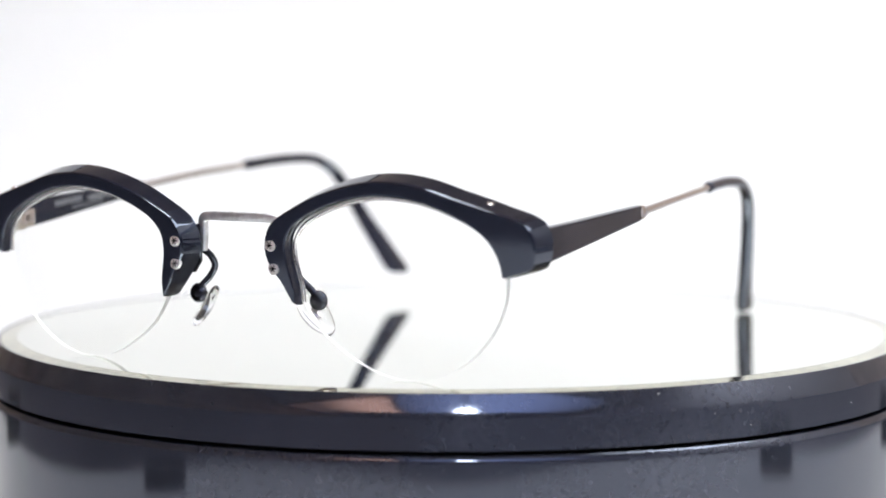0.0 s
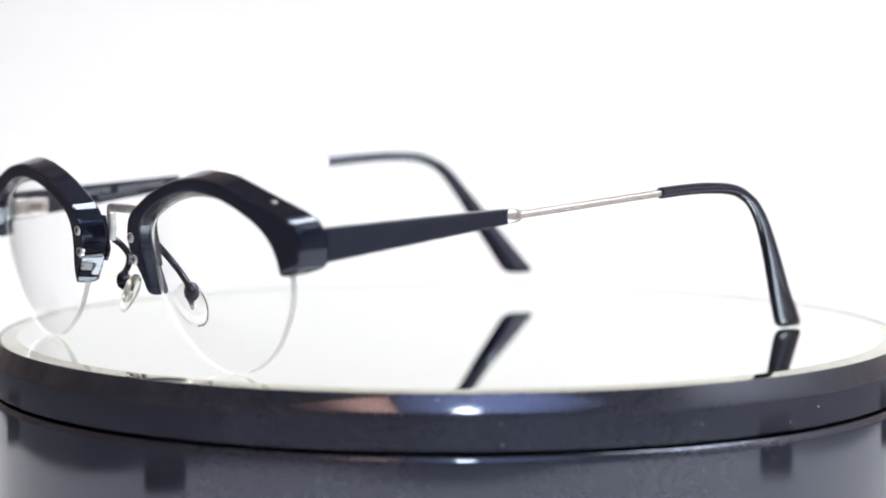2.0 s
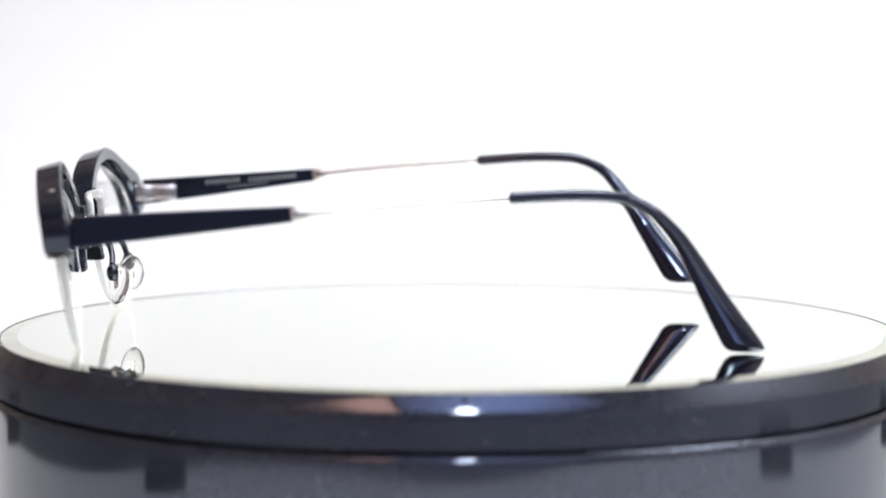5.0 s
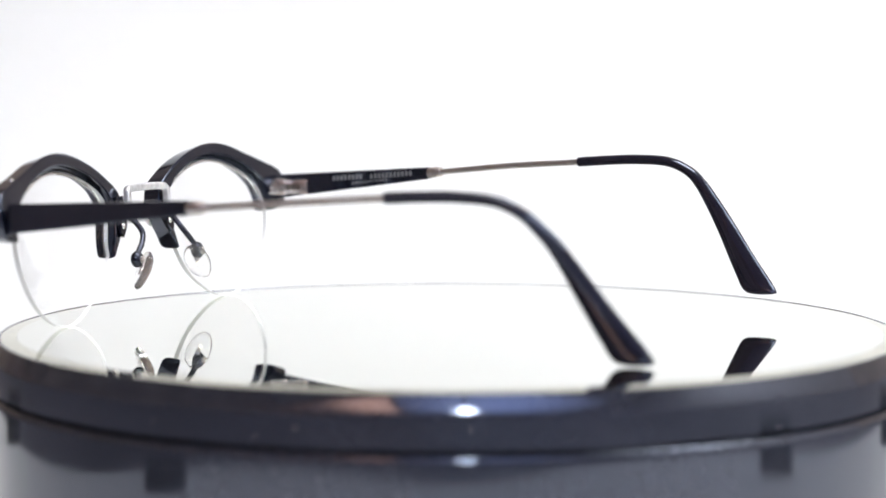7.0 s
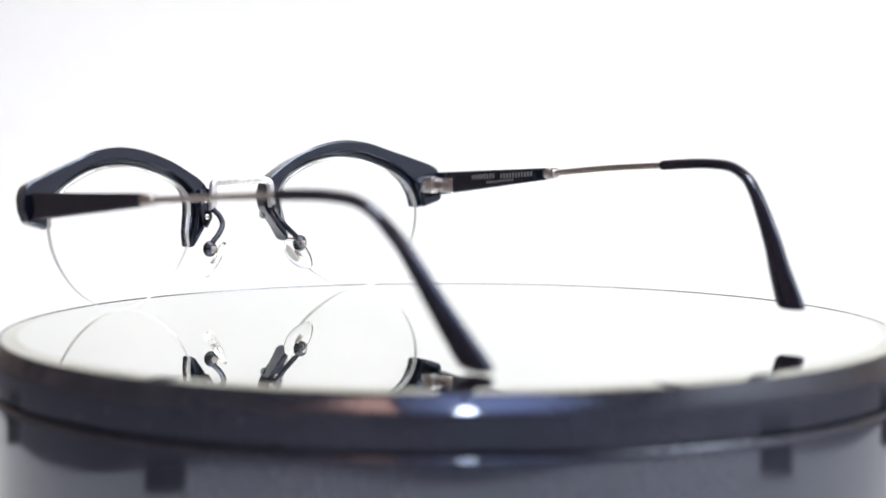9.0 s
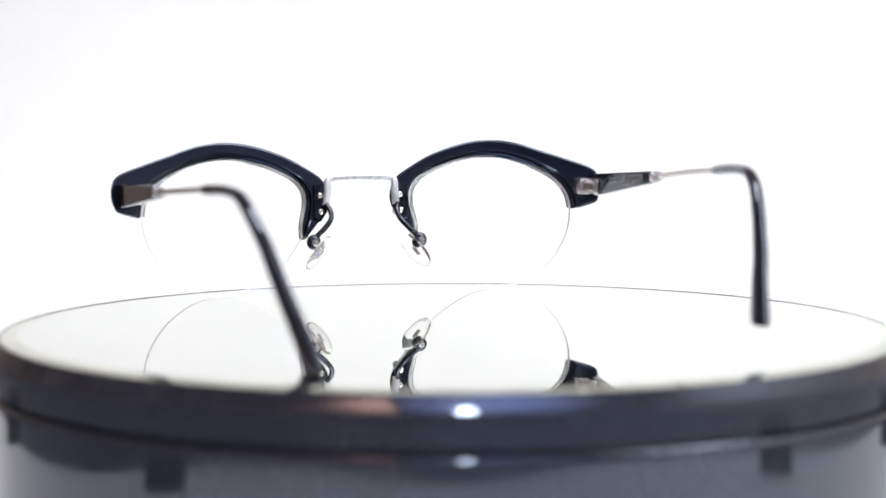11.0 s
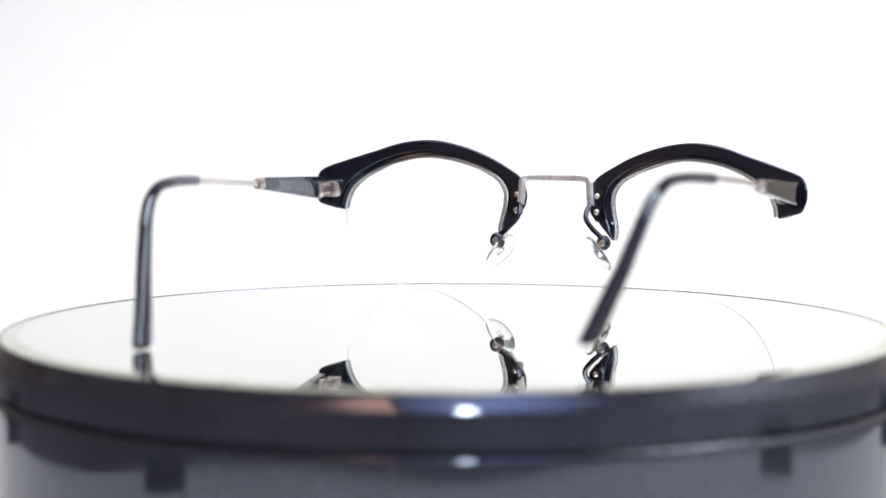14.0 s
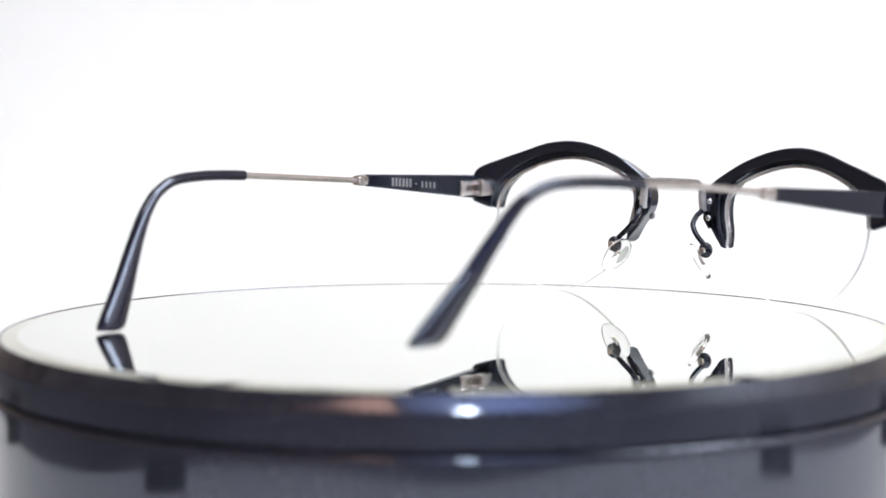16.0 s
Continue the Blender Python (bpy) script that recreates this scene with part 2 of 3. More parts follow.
def foot_blocks():
    # dark feet out of view, placed from their reflections in the base
    for x, y, turn, wide, deep, high in ((0.266, -0.110, 82, 0.042, 0.024, 0.014), (0.254, 0.095, 132, 0.036, 0.024, 0.016),
                                         (-0.217, -0.148, -70, 0.044, 0.010, 0.0085), (-0.252, 0.098, -133, 0.036, 0.024, 0.014)):
        b = part("foot_block", box(-wide / 2, wide / 2, -deep / 2, deep / 2, 0, high, 0.002), FOOT_DARK)
        b.matrix_world = Matrix.Translation((x, y, BOARD_Z)) @ pose(0, 0, 0, 0, 0, turn)
        tagged(b, "small black foot-like block known only from its reflection", "weight", "paper weights")


def lamps():
    # overhead softbox, assumed and out of view, fixed to the ceiling by a rod
    s = empty("softbox", "assumed softbox lamp in a black housing, hung out of view", "softbox lamp")
    c = SOFTBOX
    q = look(c, (0.03, 0.11, 0.0)) @ Matrix.Translation((0, 0, 0.035))
    part("housing", box(-0.20, 0.20, -0.17, 0.17, -0.018, 0.04, 0.006, m=q), STEEL, s)
    part("hanger", sweep([c + Vector((0, 0, 0.06)), (c.x, c.y, CEIL_Z)], 0.008, 0.008, up=(0, 1, 0)), STEEL, s)
    # housing for the added backdrop light; no such lamp is known
    b = empty("added_strip_lamp", "unseen strip lamp added to whiten the paper backdrop", "strip lamp")
    q = look((0.0, -0.10, 0.86), (0.0, 0.46, 0.15)) @ Matrix.Translation((0, 0, 0.03))
    part("housing", box(-0.30, 0.30, -0.10, 0.10, -0.018, 0.02, 0.006, m=q), STEEL, b)
    part("hanger", sweep([(0, -0.115, 0.88), (0, -0.115, CEIL_Z)], 0.006, 0.006, up=(0, 1, 0)), STEEL, b)
    # small lamp over the camera
    d = empty("led_lamp", "small white led lamp hung on a thin black rod", "led lamp")
    head = Vector((0.062, -0.98, 0.46))
    q = look(head, (0.0, -0.1, 0.0))
    bm = lathe([(0, 0.035), (0.030, 0.035), (0.058, 0.004), (0.058, -0.004), (0.054, -0.004), (0.052, 0.001), (0, 0.001)], 40)
    bmesh.ops.transform(bm, matrix=q, verts=bm.verts[:])
    part("head", bm, STEEL, d)
    bm = lathe([(0, -0.001), (0.044, -0.001), (0.044, 0.0005), (0, 0.0005)], 40)
    bmesh.ops.transform(bm, matrix=q, verts=bm.verts[:])
    part("bulb", bm, LED, d, "glowing white led disc")
    part("rod", sweep([head + Vector((0, -0.03, 0.0)), (head.x, head.y - 0.03, CEIL_Z)], 0.006, 0.006, up=(0, 1, 0)), STEEL, d)
    # ceiling lamps behind the camera, and a fill panel added at the right
    for name, label, x, y, sx, sy, mat in (("ceiling_light", "cool white fluorescent ceiling light", 0.64, -2.95, 2.54, 1.2, COOL_TUBE),
                                           ("ceiling_light", "unseen broad fill panel added to brighten the room", 1.62, -0.5, 1.4, 1.2, FILL_PANEL),
                                           ("ceiling_light", "warm orange-white ceiling light", -1.40, -3.00, 1.4, 1.0, WARM_TUBE)):
        f = empty(name, label, "ceiling light", "ceiling lights")
        part("frame", box(x - sx / 2 - 0.03, x + sx / 2 + 0.03, y - sy / 2 - 0.03, y + sy / 2 + 0.03, CEIL_Z - 0.03, CEIL_Z, 0.004), STEEL, f)
        part("diffuser", box(x - sx / 2, x + sx / 2, y - sy / 2, y + sy / 2, CEIL_Z - 0.045, CEIL_Z - 0.031, 0.004), mat, f)


# ---- turntable ----
def turntable_base():
    b = empty("display_turntable", "glossy midnight-blue turntable base standing on white paper", "turntable base")
    part("body", lathe([(0, BOARD_Z), (0.101, BOARD_Z), (0.1055, BOARD_Z + 0.0015), (0.1074, BOARD_Z + 0.0035), (0.1077, BOARD_Z + 0.0045), (0.1077, BOARD_Z + 0.006), (0.1077, -0.0138), (0.1077, -0.0134),
                       (0.10766, -0.0131), (0.10733, -0.01215), (0.1072, -0.01203), (0.1066, -0.0120), (0.1050, -0.0120), (0.1015, -0.0120), (0, -0.0120)], 256), LACQUER, b)
    part("bearing", lathe([(0, -0.0120), (0.1010, -0.0120), (0.1010, -0.0112), (0, -0.0112)], 128), GAP, b)
    return b


def turntable_platter():
    p = empty("turntable_platter", "round mirror platter with a glossy dark blue rim", "turntable")
    part("mirror", lathe([(0, 0), (0.1015, 0), (0.1015, -0.003), (0, -0.003)], 256), MIRROR, p, "silvered round mirror top")
    part("glass_edge", lathe([(0.10152, -0.00002), (0.1030, -0.00014), (0.1046, -0.00026), (0.1052, -0.00032), (0.1052, -0.003), (0.10152, -0.003)], 256, True), BEVEL, p, "pale olive bevelled glass edge")
    part("rim", lathe([(0.1020, -0.0032), (0.1053, -0.0032), (0.1053, -0.00035), (0.1054, -0.0002), (0.1057, -0.00018), (0.10586, -0.00025), (0.10592, -0.0004), (0.10635, -0.00148), (0.10669, -0.0024), (0.10700, -0.00325),
                      (0.10704, -0.00337), (0.107300, -0.00417), (0.10738, -0.0045), (0.1074, -0.0048), (0.1074, -0.0052), (0.1074, -0.0106), (0.1074, -0.01105), (0.1055, -0.01105), (0.1020, -0.0112)], 256, True), LACQUER, p)
    rng = random.Random(4)
    for k in range(46):
        a = rng.uniform(0, 2 * math.pi)
        z = rng.choice((rng.uniform(-0.0102, -0.0055), rng.uniform(-0.0042, -0.0008), -0.0003))
        r = 0.1074 if z < -0.005 else (0.1059 + 0.0013 * (-z - 0.0001) / 0.0042 if z < -0.0006 else 0.1040)
        s = rng.uniform(0.00006, 0.00017)
        bm = bmesh.new()
        bmesh.ops.create_icosphere(bm, subdivisions=1, radius=s, matrix=Matrix.Translation((r * math.cos(a), r * math.sin(a), z)) @ Matrix.Diagonal((1, 1, 0.6, 1)))
        part("dust_speck", bm, DUST, p, "pale dust speck" if k == 0 else "")
    return p


BRIDGE = Vector((0.0, 0.0717, 0.0314))


# ---- eyeglasses: x to the wearer's right, y to the front, z up, in millimetres ----
MM = 0.001
BROW_OUT = [(15.0, 15.6), (12.7, 18.2), (10.4, 21.2), (8.9, 24.0), (8.9, 27.5), (10.6, 31.0), (14.5, 33.8), (21.2, 37.4), (29.7, 40.2), (37.4, 41.2), (45.2, 40.4),
            (53.0, 38.0), (60.7, 35.5), (67.3, 33.0), (69.0, 30.6), (69.3, 27.0), (68.4, 24.1)]
BROW_IN = [(16.2, 15.0), (16.2, 17.9), (15.6, 20.9), (15.0, 24.0), (15.2, 27.4), (16.8, 30.0), (19.4, 32.0), (24.6, 34.4), (31.0, 36.2), (37.2, 36.8), (44.0, 36.0),
           (50.6, 33.8), (55.9, 31.0), (58.9, 28.2), (60.2, 25.8), (60.8, 23.8), (61.0, 22.0)]
LENS_RIM = [(61.0, 22.2), (60.2, 16.5), (57.6, 10.8), (53.0, 5.4), (46.5, 1.5), (39.5, 0.15), (33.0, 1.2), (26.5, 4.4), (21.0, 8.6), (16.4, 15.0)]


def front_y(x, z):
    """The bowed and tilted front face of the frame."""
    return 77.7 - 5.0 * (x / 66.0) ** 2 + 0.14 * (z - 26.0)


def browline(side):
    n = 90
    both = smooth_path([(*o, *i) for o, i in zip(BROW_OUT, BROW_IN)], n)
    secs = []
    for ox, oz, ix, iz in both:
        o, i = Vector((ox, oz)), Vector((ix, iz))
        w = (o - i).length
        u = (o - i) / w
        depth = 5.6
        e, g = min(1.75, 0.42 * w), 0.35
        k, step = 0.12, min(1.5, 0.32 * w)
        prof = [(0, g + k), (0, g), (g * 0.3, g * 0.3), (g, 0), (g + k, 0), (w - e - k, 0), (w - e, 0), (w - e * 0.88, 0.08), (w - e * 0.76, 0.5), (w - e * 0.74, 0.62), (w - 0.12, depth - 0.75), (w - 0.08, depth - 0.6), (w, depth - 0.4),
                (w - 0.15, depth - 0.15), (w - 0.5, depth), (w - 0.5 - k, depth), (step + g + k, depth), (step + g, depth), (step + g * 0.3, depth - g * 0.3), (step, depth - g), (step, depth - g - k),
                (step, 3.1 + k), (step, 3.1), (step * 0.9, 2.9), (0.15, 2.6), (0, 2.5), (0, 2.5 - k)]
        sec = []
        for a, d in prof:
            p = i + u * a
            sec.append((side * p.x * MM, (front_y(p.x, p.y) - d) * MM, p.y * MM))
        secs.append(sec)
    # softly closed ends
    for end in (0, -1):
        base = [Vector(v) for v in secs[end]]
        near = [Vector(v) for v in secs[1 if end == 0 else -2]]
        c = sum(base, Vector()) / len(base)
        away = (c - sum(near, Vector()) / len(near)).normalized()
        for f, out in ((0.97, 0.0002), (0.90, 0.00045), (0.78, 0.00065), (0.55, 0.0008), (0.25, 0.00086)):
            ring = [c + (v - c) * f + away * out for v in base]
            secs.insert(0, ring) if end == 0 else secs.append(ring)
    return skin(secs)


def lens_shape(side):
    top = smooth_path(BROW_IN, 40)
    low = smooth_path(LENS_RIM, 60)[1:-1]
    rim = [(x, z) for x, z in top] + [(x, z) for x, z in low]
    cx, cz = 38.5, 19.5

    def depth(x, z):
        return front_y(x, z) - 2.4 + 1.6 - ((x - cx) ** 2 + (z - cz) ** 2) / 260.0
    bm = bmesh.new()
    faces = []
    for thick in (0.0, 1.3):
        rings = []
        for f in (1.0, 0.9, 0.75, 0.6, 0.4, 0.2):
            rings.append([bm.verts.new((side * (cx + (x - cx) * f) * MM, (depth(cx + (x - cx) * f, cz + (z - cz) * f) - thick) * MM, (cz + (z - cz) * f) * MM)) for x, z in rim])
        centre = bm.verts.new((side * cx * MM, (depth(cx, cz) - thick) * MM, cz * MM))
        faces.append((rings, centre))
    n = len(rim)
    for rings, centre in faces:
        for a, b in zip(rings, rings[1:]):
            for k in range(n):
                bm.faces.new((a[k], a[(k + 1) % n], b[(k + 1) % n], b[k]))
        for k in range(n):
            bm.faces.new((rings[-1][k], rings[-1][(k + 1) % n], centre))
    a, b = faces[0][0][0], faces[1][0][0]
    for k in range(n):
        bm.faces.new((a[k], a[(k + 1) % n], b[(k + 1) % n], b[k])).material_index = 1
    return bm


TEMPLES = {
    -1: dict(hinge=(66.4, 66.6), top=(31.0, 32.9), low=(24.2, 29.7), end=(65.9, 20.4),
             path=[(65.7, 18.0, 31.35), (64.6, -4.0, 32.9), (63.4, -24.8, 34.35), (62.6, -32.0, 34.7), (61.9, -40.5, 34.8), (61.4, -49.2, 34.0), (60.8, -54.8, 31.4), (59.9, -58.5, 28.0),
                   (58.9, -61.2, 24.8), (57.7, -64.3, 20.0), (56.4, -67.3, 15.0), (55.0, -70.3, 10.0), (53.6, -73.5, 5.0), (52.3, -76.7, 0.0), (52.0, -77.4, -1.2)], floor=0.3),
    1: dict(hinge=(66.4, 66.6), top=(31.6, 34.5), low=(24.9, 31.3), end=(65.4, 20.4),
            path=[(65.2, 18.0, 33.2), (64.0, -3.0, 35.3), (62.6, -23.2, 36.75), (61.2, -31.5, 37.4), (59.8, -41.0, 37.8), (58.4, -49.2, 37.3), (57.1, -55.0, 34.9), (56.1, -58.3, 31.8),
                  (55.1, -61.3, 27.8), (54.0, -64.1, 23.8), (52.9, -66.8, 19.6), (51.2, -69.9, 14.8), (49.6, -73.2, 9.8), (48.0, -76.7, 4.6), (47.6, -77.6, 3.3)], floor=5.4),
}


def temple(side, glasses):
    spec = TEMPLES[side]
    t = part("temple", temple_wedge(side, spec), ACETATE, glasses, "tapered black acetate temple with silver wire")
    ex, ey = spec["end"]
    zc = (spec["top"][1] + spec["low"][1]) / 2
    path = [(side * x * MM, y * MM, z * MM) for x, y, z in spec["path"]]
    # ferrule: two rings
    d0, d1 = Vector((side * ex * MM, (ey + 0.3) * MM, zc * MM)), Vector(path[0])
    ax = (d1 - d0).normalized()
    stations = (-0.0006, 0.0, 0.0019, 0.0020, 0.0023, 0.0024, 0.0033)
    part("ferrule", sweep([d0 + ax * u for u in stations], [0.0012, 0.00138, 0.00138, 0.0011, 0.0011, 0.00132, 0.0012], [0.0013, 0.00155, 0.00150, 0.0012, 0.0012, 0.00142, 0.0013], power=3),
         WIRE, t, "polished silver ferrule")
    wire = smooth_path(path[:3], 30)
    part("wire", sweep(wire, 0.00072, 0.00080), WIRE, t, "thin silver temple wire")
    sl = smooth_path(path[2:], 150)
    s = np.linspace(0, 1, 150)
    high = 0.00128 + 0.0029 * np.clip((s - 0.42) / 0.58, 0, 1) ** 1.25
    high = high * (1 - 0.08 * np.clip((s - 0.93) / 0.07, 0, 1) ** 2)
    wide = 0.00125 + 0.0005 * s
    bm = sweep(sl, list(wide), list(high), power=2.1, n=28, rounded=0.0006, flat=(1, 0, 0))
    # the blade is cut level at its end, with a softened edge
    soft = 0.0007
    for v in bm.verts:
        low = spec["floor"] * MM
        if v.co.z < low + 20 * soft:
            v.co.z = low + soft * math.log1p(math.exp((v.co.z - low) / soft))
        # rounded towards the tip
        h = (v.co.z - low) / 0.0018
        if h < 1 and v.co.y < -0.06:
            k = math.sqrt(max(1 - (1 - h) ** 2, 0))
            cx, cy = (float(np.interp(-v.co.z, -sl[:, 2], sl[:, i])) for i in (0, 1))
            v.co.x = cx + (v.co.x - cx) * (0.45 + 0.55 * k)
            v.co.y = cy + (v.co.y - cy) * (0.70 + 0.30 * k)
    part("sleeve", bm, SLEEVE, t, "black curved ear sleeve")
    # hinge leaf on the inner side, with a barrel
    hx, hy = spec["hinge"]
    zm = (spec["top"][0] + spec["low"][0]) / 2
    inner = hx - 1.35
    leaf = part("hinge_leaf", box(*sorted((side * (inner + 0.1) * MM, side * (inner - 1.0) * MM)), (hy - 9.2) * MM, (hy - 2.6) * MM, (zm - 2.1) * MM, (zm + 2.1) * MM, 0.0005), WIRE, t, "silver hinge leaf")
    # flat plate instead of a recess, its shade put into the colour
    part("hinge_slot_shade", box(*sorted((side * (inner - 0.95) * MM, side * (inner - 1.06) * MM)), (hy - 7.2) * MM, (hy - 4.4) * MM, (zm - 0.8) * MM, (zm + 0.8) * MM, 0.0003), SLOT_SHADE, leaf)
    # lettering reduced to bars
    rows = {1: [(50, 40.5, 1.3, 0.9, 8, 0.75), (38.5, 25.5, 1.3, 0.6, 11, 0.75), (44, 33, 0.6, -1.0, 12, 0.5)],
            -1: [(30, 38.3, 2.3, 0.0, 6, 0.9), (39.6, 40.2, 0.5, -0.1, 1, 0.5), (41.6, 48.0, 1.7, -0.3, 4, 0.8)]}[side]
    for a, b, hgt, dz, count, bw in rows:
        bm = bmesh.new()
        for k in range(count):
            y = a + (b - a) * (k + 0.5) / count
            f = (hy - y) / (hy - ey)
            top, low = spec["top"][0] + (spec["top"][1] - spec["top"][0]) * f, spec["low"][0] + (spec["low"][1] - spec["low"][0]) * f
            xi = hx + (ex - hx) * f - 1.35 + 0.15 * f
            z = (top + low) / 2 + dz * (top - low) / 5.5
            bmesh.ops.create_cube(bm, size=1, matrix=Matrix.Translation((side * xi * MM, y * MM, z * MM)) @ Matrix.Diagonal((0.00006, bw * MM, hgt * MM, 1)))
        part("printed_bar", bm, PRINT, t, "pale grey printed bars", smooth=0)
    return t


def temple_wedge(side, spec):
    hx, hy = spec["hinge"]
    ex, ey = spec["end"]
    secs = []
    for f in (0, 0.006, 0.02, 0.25, 0.5, 0.75, 0.97, 0.99, 1.0):
        y = hy + (ey - hy) * f
        x = hx + (ex - hx) * f
        top = spec["top"][0] + (spec["top"][1] - spec["top"][0]) * f
        low = spec["low"][0] + (spec["low"][1] - spec["low"][0]) * f
        k = {0: 0.88, 0.006: 0.97, 0.99: 0.97, 1.0: 0.88}.get(f, 1.0)
        h, c = (top - low) / 2 * k, (top + low) / 2
        w = (1.35 - 0.15 * f) * k
        b = min(0.4, h * 0.3)
        q = b * 1.3
        pr = [(-w, -h + q), (-w, -h + b), (-w + b * 0.3, -h + b * 0.3), (-w + b, -h), (w - b, -h), (w - b * 0.3, -h + b * 0.3), (w, -h + b), (w, -h + q), (w, h - q), (w, h - b), (w - b * 0.3, h - b * 0.3),
              (w - b, h), (-w + b, h), (-w + b * 0.3, h - b * 0.3), (-w, h - b), (-w, h - q)]
        secs.append([(side * (x + a) * MM, y * MM, (c + d) * MM) for a, d in pr])
    return skin(secs)


def nose_pad(side, glasses):
    # arm from the plate to the pad box, then the clear pad
    arm = smooth_path([(10.2, 69.6, 24.2), (9.5, 68.0, 22.8), (9.7, 66.2, 20.6), (11.6, 65.2, 18.2), (13.8, 64.9, 16.2), (14.9, 64.7, 14.8)], 26)
    a = part("pad_arm", sweep([(side * x * MM, y * MM, z * MM) for x, y, z in arm], 0.00072, 0.00072, up=(0.3, 1, 0.2), n=12), GUNMETAL, glasses, "dark gunmetal nose pad arm")
    c = Vector((15.0, 64.6, 14.4))
    bm = bmesh.new()
    bmesh.ops.create_uvsphere(bm, u_segments=20, v_segments=12, radius=2.0 * MM, matrix=Matrix.Translation((side * c.x * MM, c.y * MM, c.z * MM)) @ Matrix.Diagonal((1, 0.75, 1.05, 1)))
    part("pad_box", bm, GUNMETAL, a, "dark rounded pad socket")
    part("pad_screw", disc_on((side * c.x * MM, (c.y - 1.45) * MM, c.z * MM), (0, -1, 0), 0.95 * MM, 0.45 * MM, 14), WIRE, a, "tiny silver screw")
    long_axis = Vector((0.63 * side, -0.10, -0.77)).normalized()
    face = Vector((-0.66 * side, -0.55, -0.50))
    face = (face - long_axis * face.dot(long_axis)).normalized()
    across = long_axis.cross(face)
    m = Matrix((across, long_axis, face)).transposed().to_4x4()
    m.translation = Vector((13.6 * side, 63.6, 11.4)) * MM
    secs = []
    for h, k in ((-1.1, 0.55), (-0.95, 0.8), (-0.5, 0.96), (0.1, 1.0), (0.6, 0.93), (0.85, 0.75), (0.95, 0.4)):
        secs.append([m @ Vector((3.1 * k * math.cos(u) * MM * (1 - 0.12 * math.sin(u)), 5.5 * k * math.sin(u) * MM, (h + 0.35 * math.sin(u) ** 2 * -1) * MM)) for u in np.linspace(0, 2 * math.pi, 32, endpoint=False)])
    part("nose_pad", skin(secs), PADS, glasses, "clear silicone nose pad")
    core = m @ Matrix.Translation((0, 0, -0.0004))
    bm = box(-0.6 * MM, 0.6 * MM, -1.4 * MM, 1.4 * MM, -0.3 * MM, 0.2 * MM, 0.0002, m=core)
    part("pad_core", bm, WIRE, a, "small metal core in the clear pad")


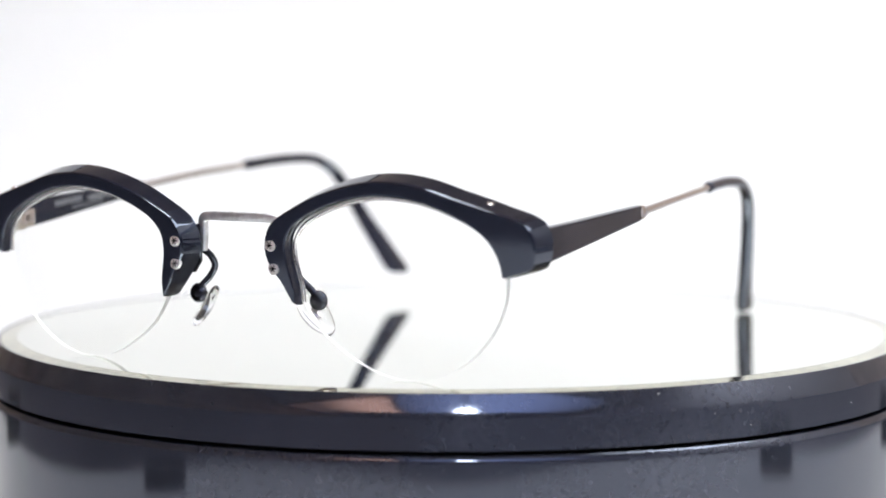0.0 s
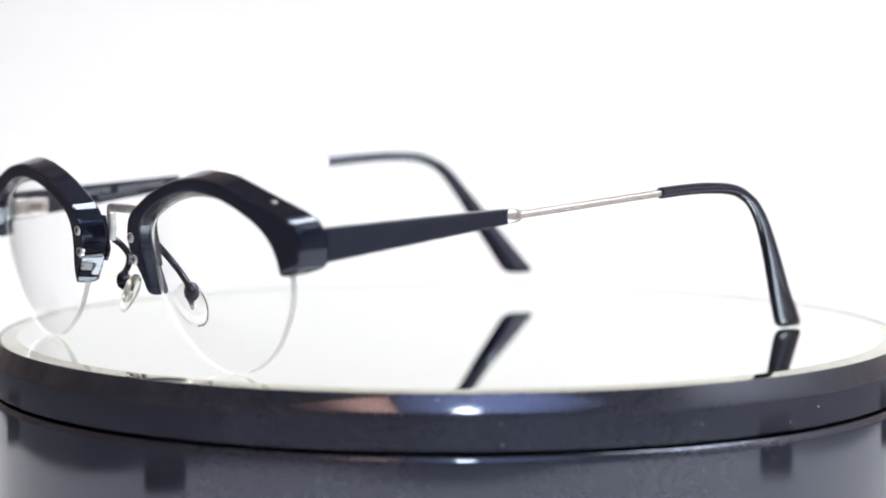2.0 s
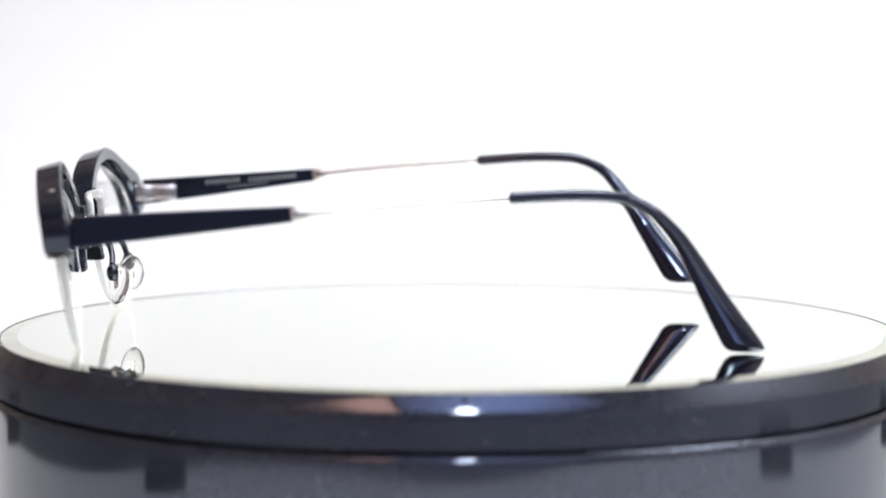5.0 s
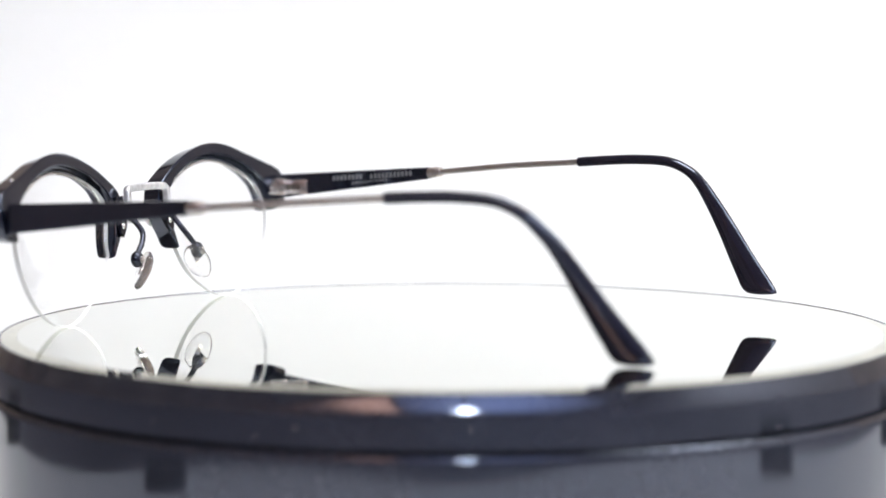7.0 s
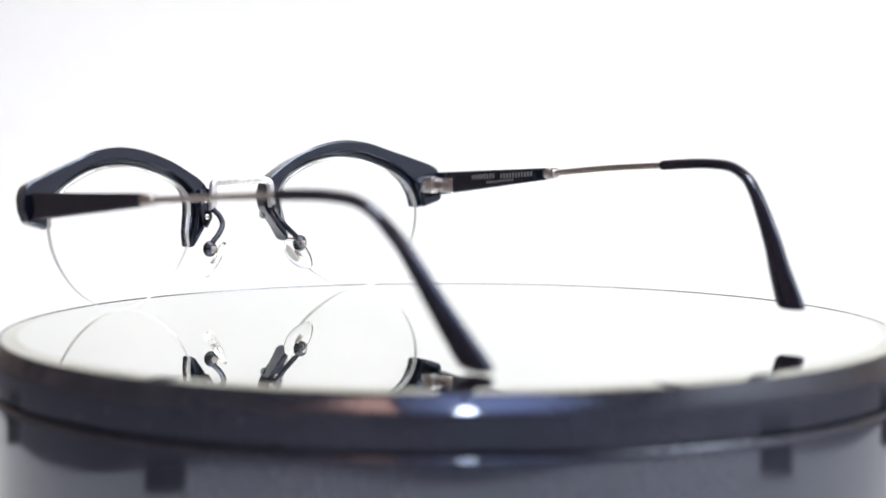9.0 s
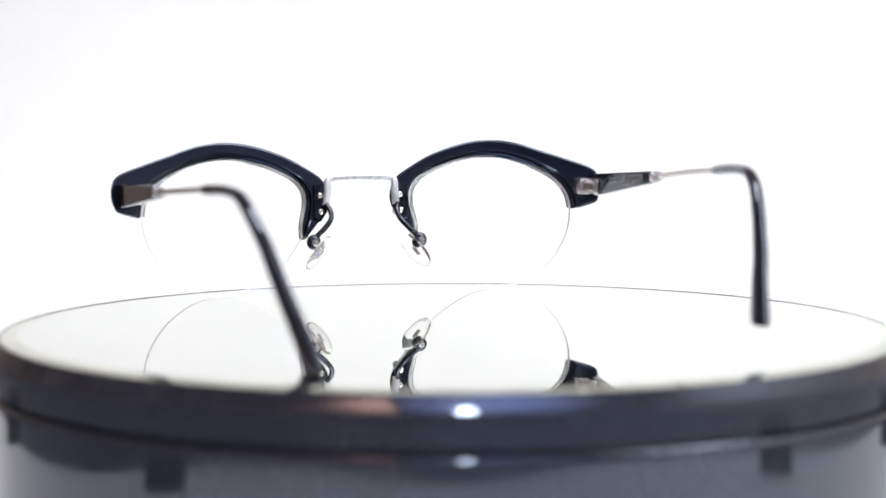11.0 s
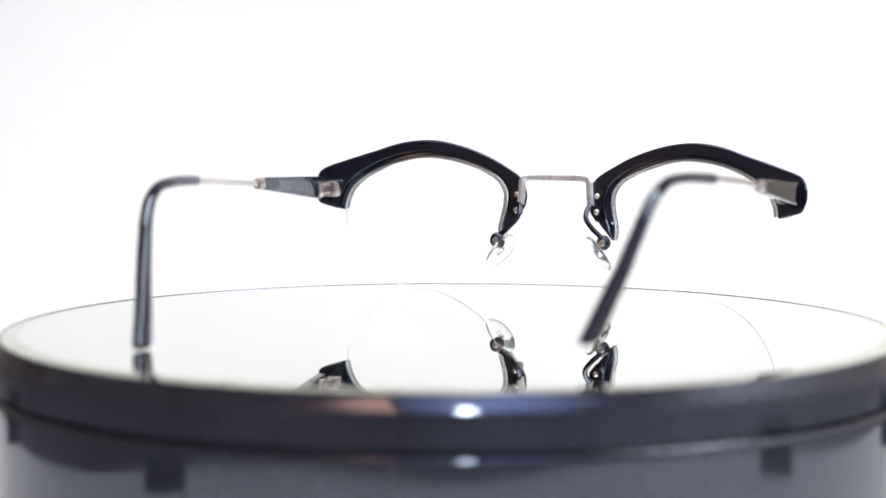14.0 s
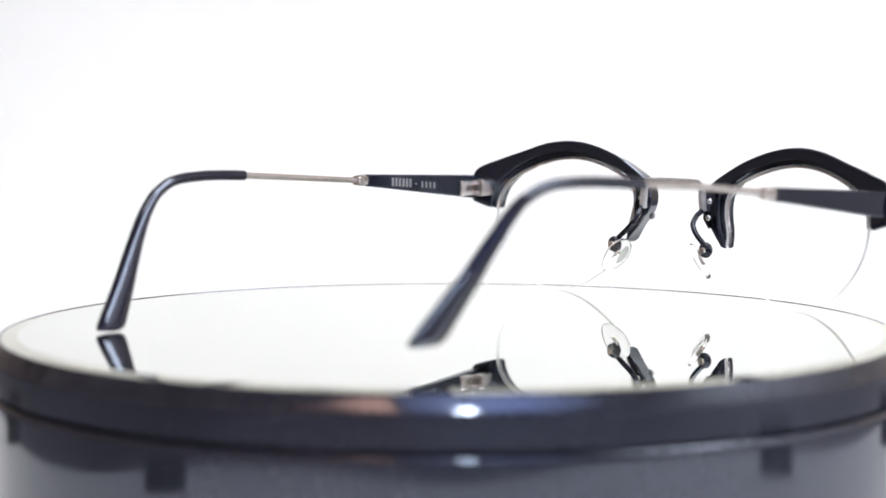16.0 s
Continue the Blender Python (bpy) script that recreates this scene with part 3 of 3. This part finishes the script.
def eyeglasses():
    g = empty("eyeglasses", "black browline eyeglasses with silver wire temples on a mirror", "eyeglasses")
    for side in (-1, 1):
        part("browline", browline(side), ACETATE, g, "glossy black acetate browline")
        ln = part("lens", lens_shape(side), LENS, g, "clear rimless-bottomed lens", smooth=35)
        ln.data.materials.append(LENS_EDGE)
        ln.visible_shadow = False
        # silver rod along the brow; the clear edge's shine put into metal
        band = smooth_path([(x + (38.5 - x) * 0.022, front_y(x, z) - 3.1, z + (17.0 - z) * 0.022) for x, z in BROW_IN], 60)
        part("edge_band", sweep([(side * x * MM, y * MM, z * MM) for x, y, z in band], 0.00042, 0.00042, up=(0, 1, 0), n=10), SILVER, ln, "silver rod standing in for the lens's bright edge")
        # screws on the front of the nasal leg
        for x, z in ((11.6, 26.4), (12.0, 21.7)):
            y = front_y(x, z)
            scr = part("screw", disc_on((side * x * MM, (y - 0.1) * MM, z * MM), (0, 1, 0.14), 1.25 * MM, 0.45 * MM), SCREW, g, "small silver star-headed screw")
            for k in range(3):
                part("screw_slot", box(-0.75 * MM, 0.75 * MM, -0.11 * MM, 0.11 * MM, 0, 0.05 * MM,
                                       m=Matrix.Translation((side * x * MM, (y + 0.32) * MM, z * MM)) @ pose(0, 0, 0, -82, 0, 0) @ pose(0, 0, 0, 0, 0, 60 * k)), GUNMETAL, scr, smooth=0)
        # back plate and its screws
        pts = [(9.6, 29.6), (13.0, 29.4), (13.2, 25.0), (13.2, 20.2), (11.6, 19.4), (10.6, 20.6), (9.6, 22.0)]
        secs = []
        for d in (5.55, 6.35, 6.5):
            k = 0.93 if d == 6.5 else 1
            secs.append([(side * (11.4 + (x - 11.4) * k) * MM, (front_y(x, z) - d) * MM, (24.6 + (z - 24.6) * k) * MM) for x, z in pts])
        plate = part("back_plate", skin(secs), GUNMETAL, g, "dark metal plate behind the nasal leg", smooth=25)
        for x, z in ((11.4, 26.5), (11.4, 22.2)):
            part("plate_screw", disc_on((side * x * MM, (front_y(x, z) - 6.4) * MM, z * MM), (0, -1, -0.14), 0.85 * MM, 0.6 * MM, 16, 0.6), SILVER, plate, "silver domed screw")
        # hinge on the endpiece
        hz = 27.6 if side < 0 else 28.2
        hin = part("hinge", box(*sorted((side * 61.6 * MM, side * 65.0 * MM)), 63.2 * MM, 68.5 * MM, (hz - 2.3) * MM, (hz + 2.3) * MM, 0.0006), WIRE, g, "silver hinge block")
        # the block's slot too is a plate coloured as shade
        part("hinge_slot_shade", box(*sorted((side * 62.6 * MM, side * 64.0 * MM)), 63.1 * MM, 63.3 * MM, (hz - 0.9) * MM, (hz + 0.9) * MM), SLOT_SHADE, hin, smooth=0)
        part("hinge_barrel", sweep([(side * 65.3 * MM, 64.6 * MM, (hz - 1.7) * MM), (side * 65.3 * MM, 64.6 * MM, (hz + 1.7) * MM)], 0.0011, 0.0011, up=(0, 1, 0), rounded=0.0003), SILVER, hin)
        # rivet on top of the brow
        part("rivet", disc_on((side * 58.2 * MM, 71.9 * MM, 35.75 * MM), (side * 0.29, 0.25, 0.92), 0.8 * MM, 0.3 * MM), WIRE, g, "tiny silver rivet")
        nose_pad(side, g)
        temple(side, g)
    # bridge: flat bar with bent-down ends
    half = [(9.9, 70.3, 24.0), (9.6, 70.3, 27.6), (9.5, 70.5, 30.2), (8.9, 70.8, 31.0), (7.6, 71.1, 31.3), (4.0, 71.5, 31.4), (0, 71.7, 31.4)]
    pts = [(-x, y, z) for x, y, z in half] + [p for p in reversed(half[:-1])]
    path = smooth_path(pts, 240)
    # shallow engraved waves along the straight bar
    wave = [1 + (0.03 * math.sin(3.4 * x + 0.8 * math.sin(1.3 * x)) if abs(x) < 8.4 else 0.0) for x, _, _ in path]
    part("bridge", sweep([Vector((x * MM, y * MM, z * MM)) - BRIDGE for x, y, z in path], [0.00095 * (0.5 + 0.5 * f) for f in wave], [0.00086 * f for f in wave], up=(0, 1, 0), power=3.2, n=18), PEWTER, g, "engraved pewter bridge bar").location = BRIDGE
    return g


room()
desk()
paper_sweep()
backdrop_stand()
foot_blocks()
lamps()
base = turntable_base()
platter = turntable_platter()
glasses = eyeglasses()
cam.data.dof.focus_object = next(ob for ob in glasses.children if ob.name == "bridge")

# ---- what moves ----
SEAT = Vector((0.002267, 0.013792, 0.0))
DRIFT_T = (0, 1, 2, 3, 4, 6.5, 9, 11.5, 12.5, 13.5, 16)
DRIFT = (-0.75, -0.32, -0.12, 0.2, 0.5, 0.34, 0.22, 0.2, 0.08, -0.18, -0.29)


def turn_at(t):
    return 151.892 - 12.1523 * t + float(np.interp(t, DRIFT_T, DRIFT))


def motions():
    times = [0.5 * k for k in range(33)]
    walk(platter, [(t, pose(0, 0, 0, 0, 0, turn_at(t))) for t in times])
    rows = []
    for t in times:
        spin = pose(0, 0, 0, 0, 0, turn_at(t))
        rows.append((t, Matrix.Translation(spin @ SEAT) @ spin))
    walk(glasses, rows)


motions()
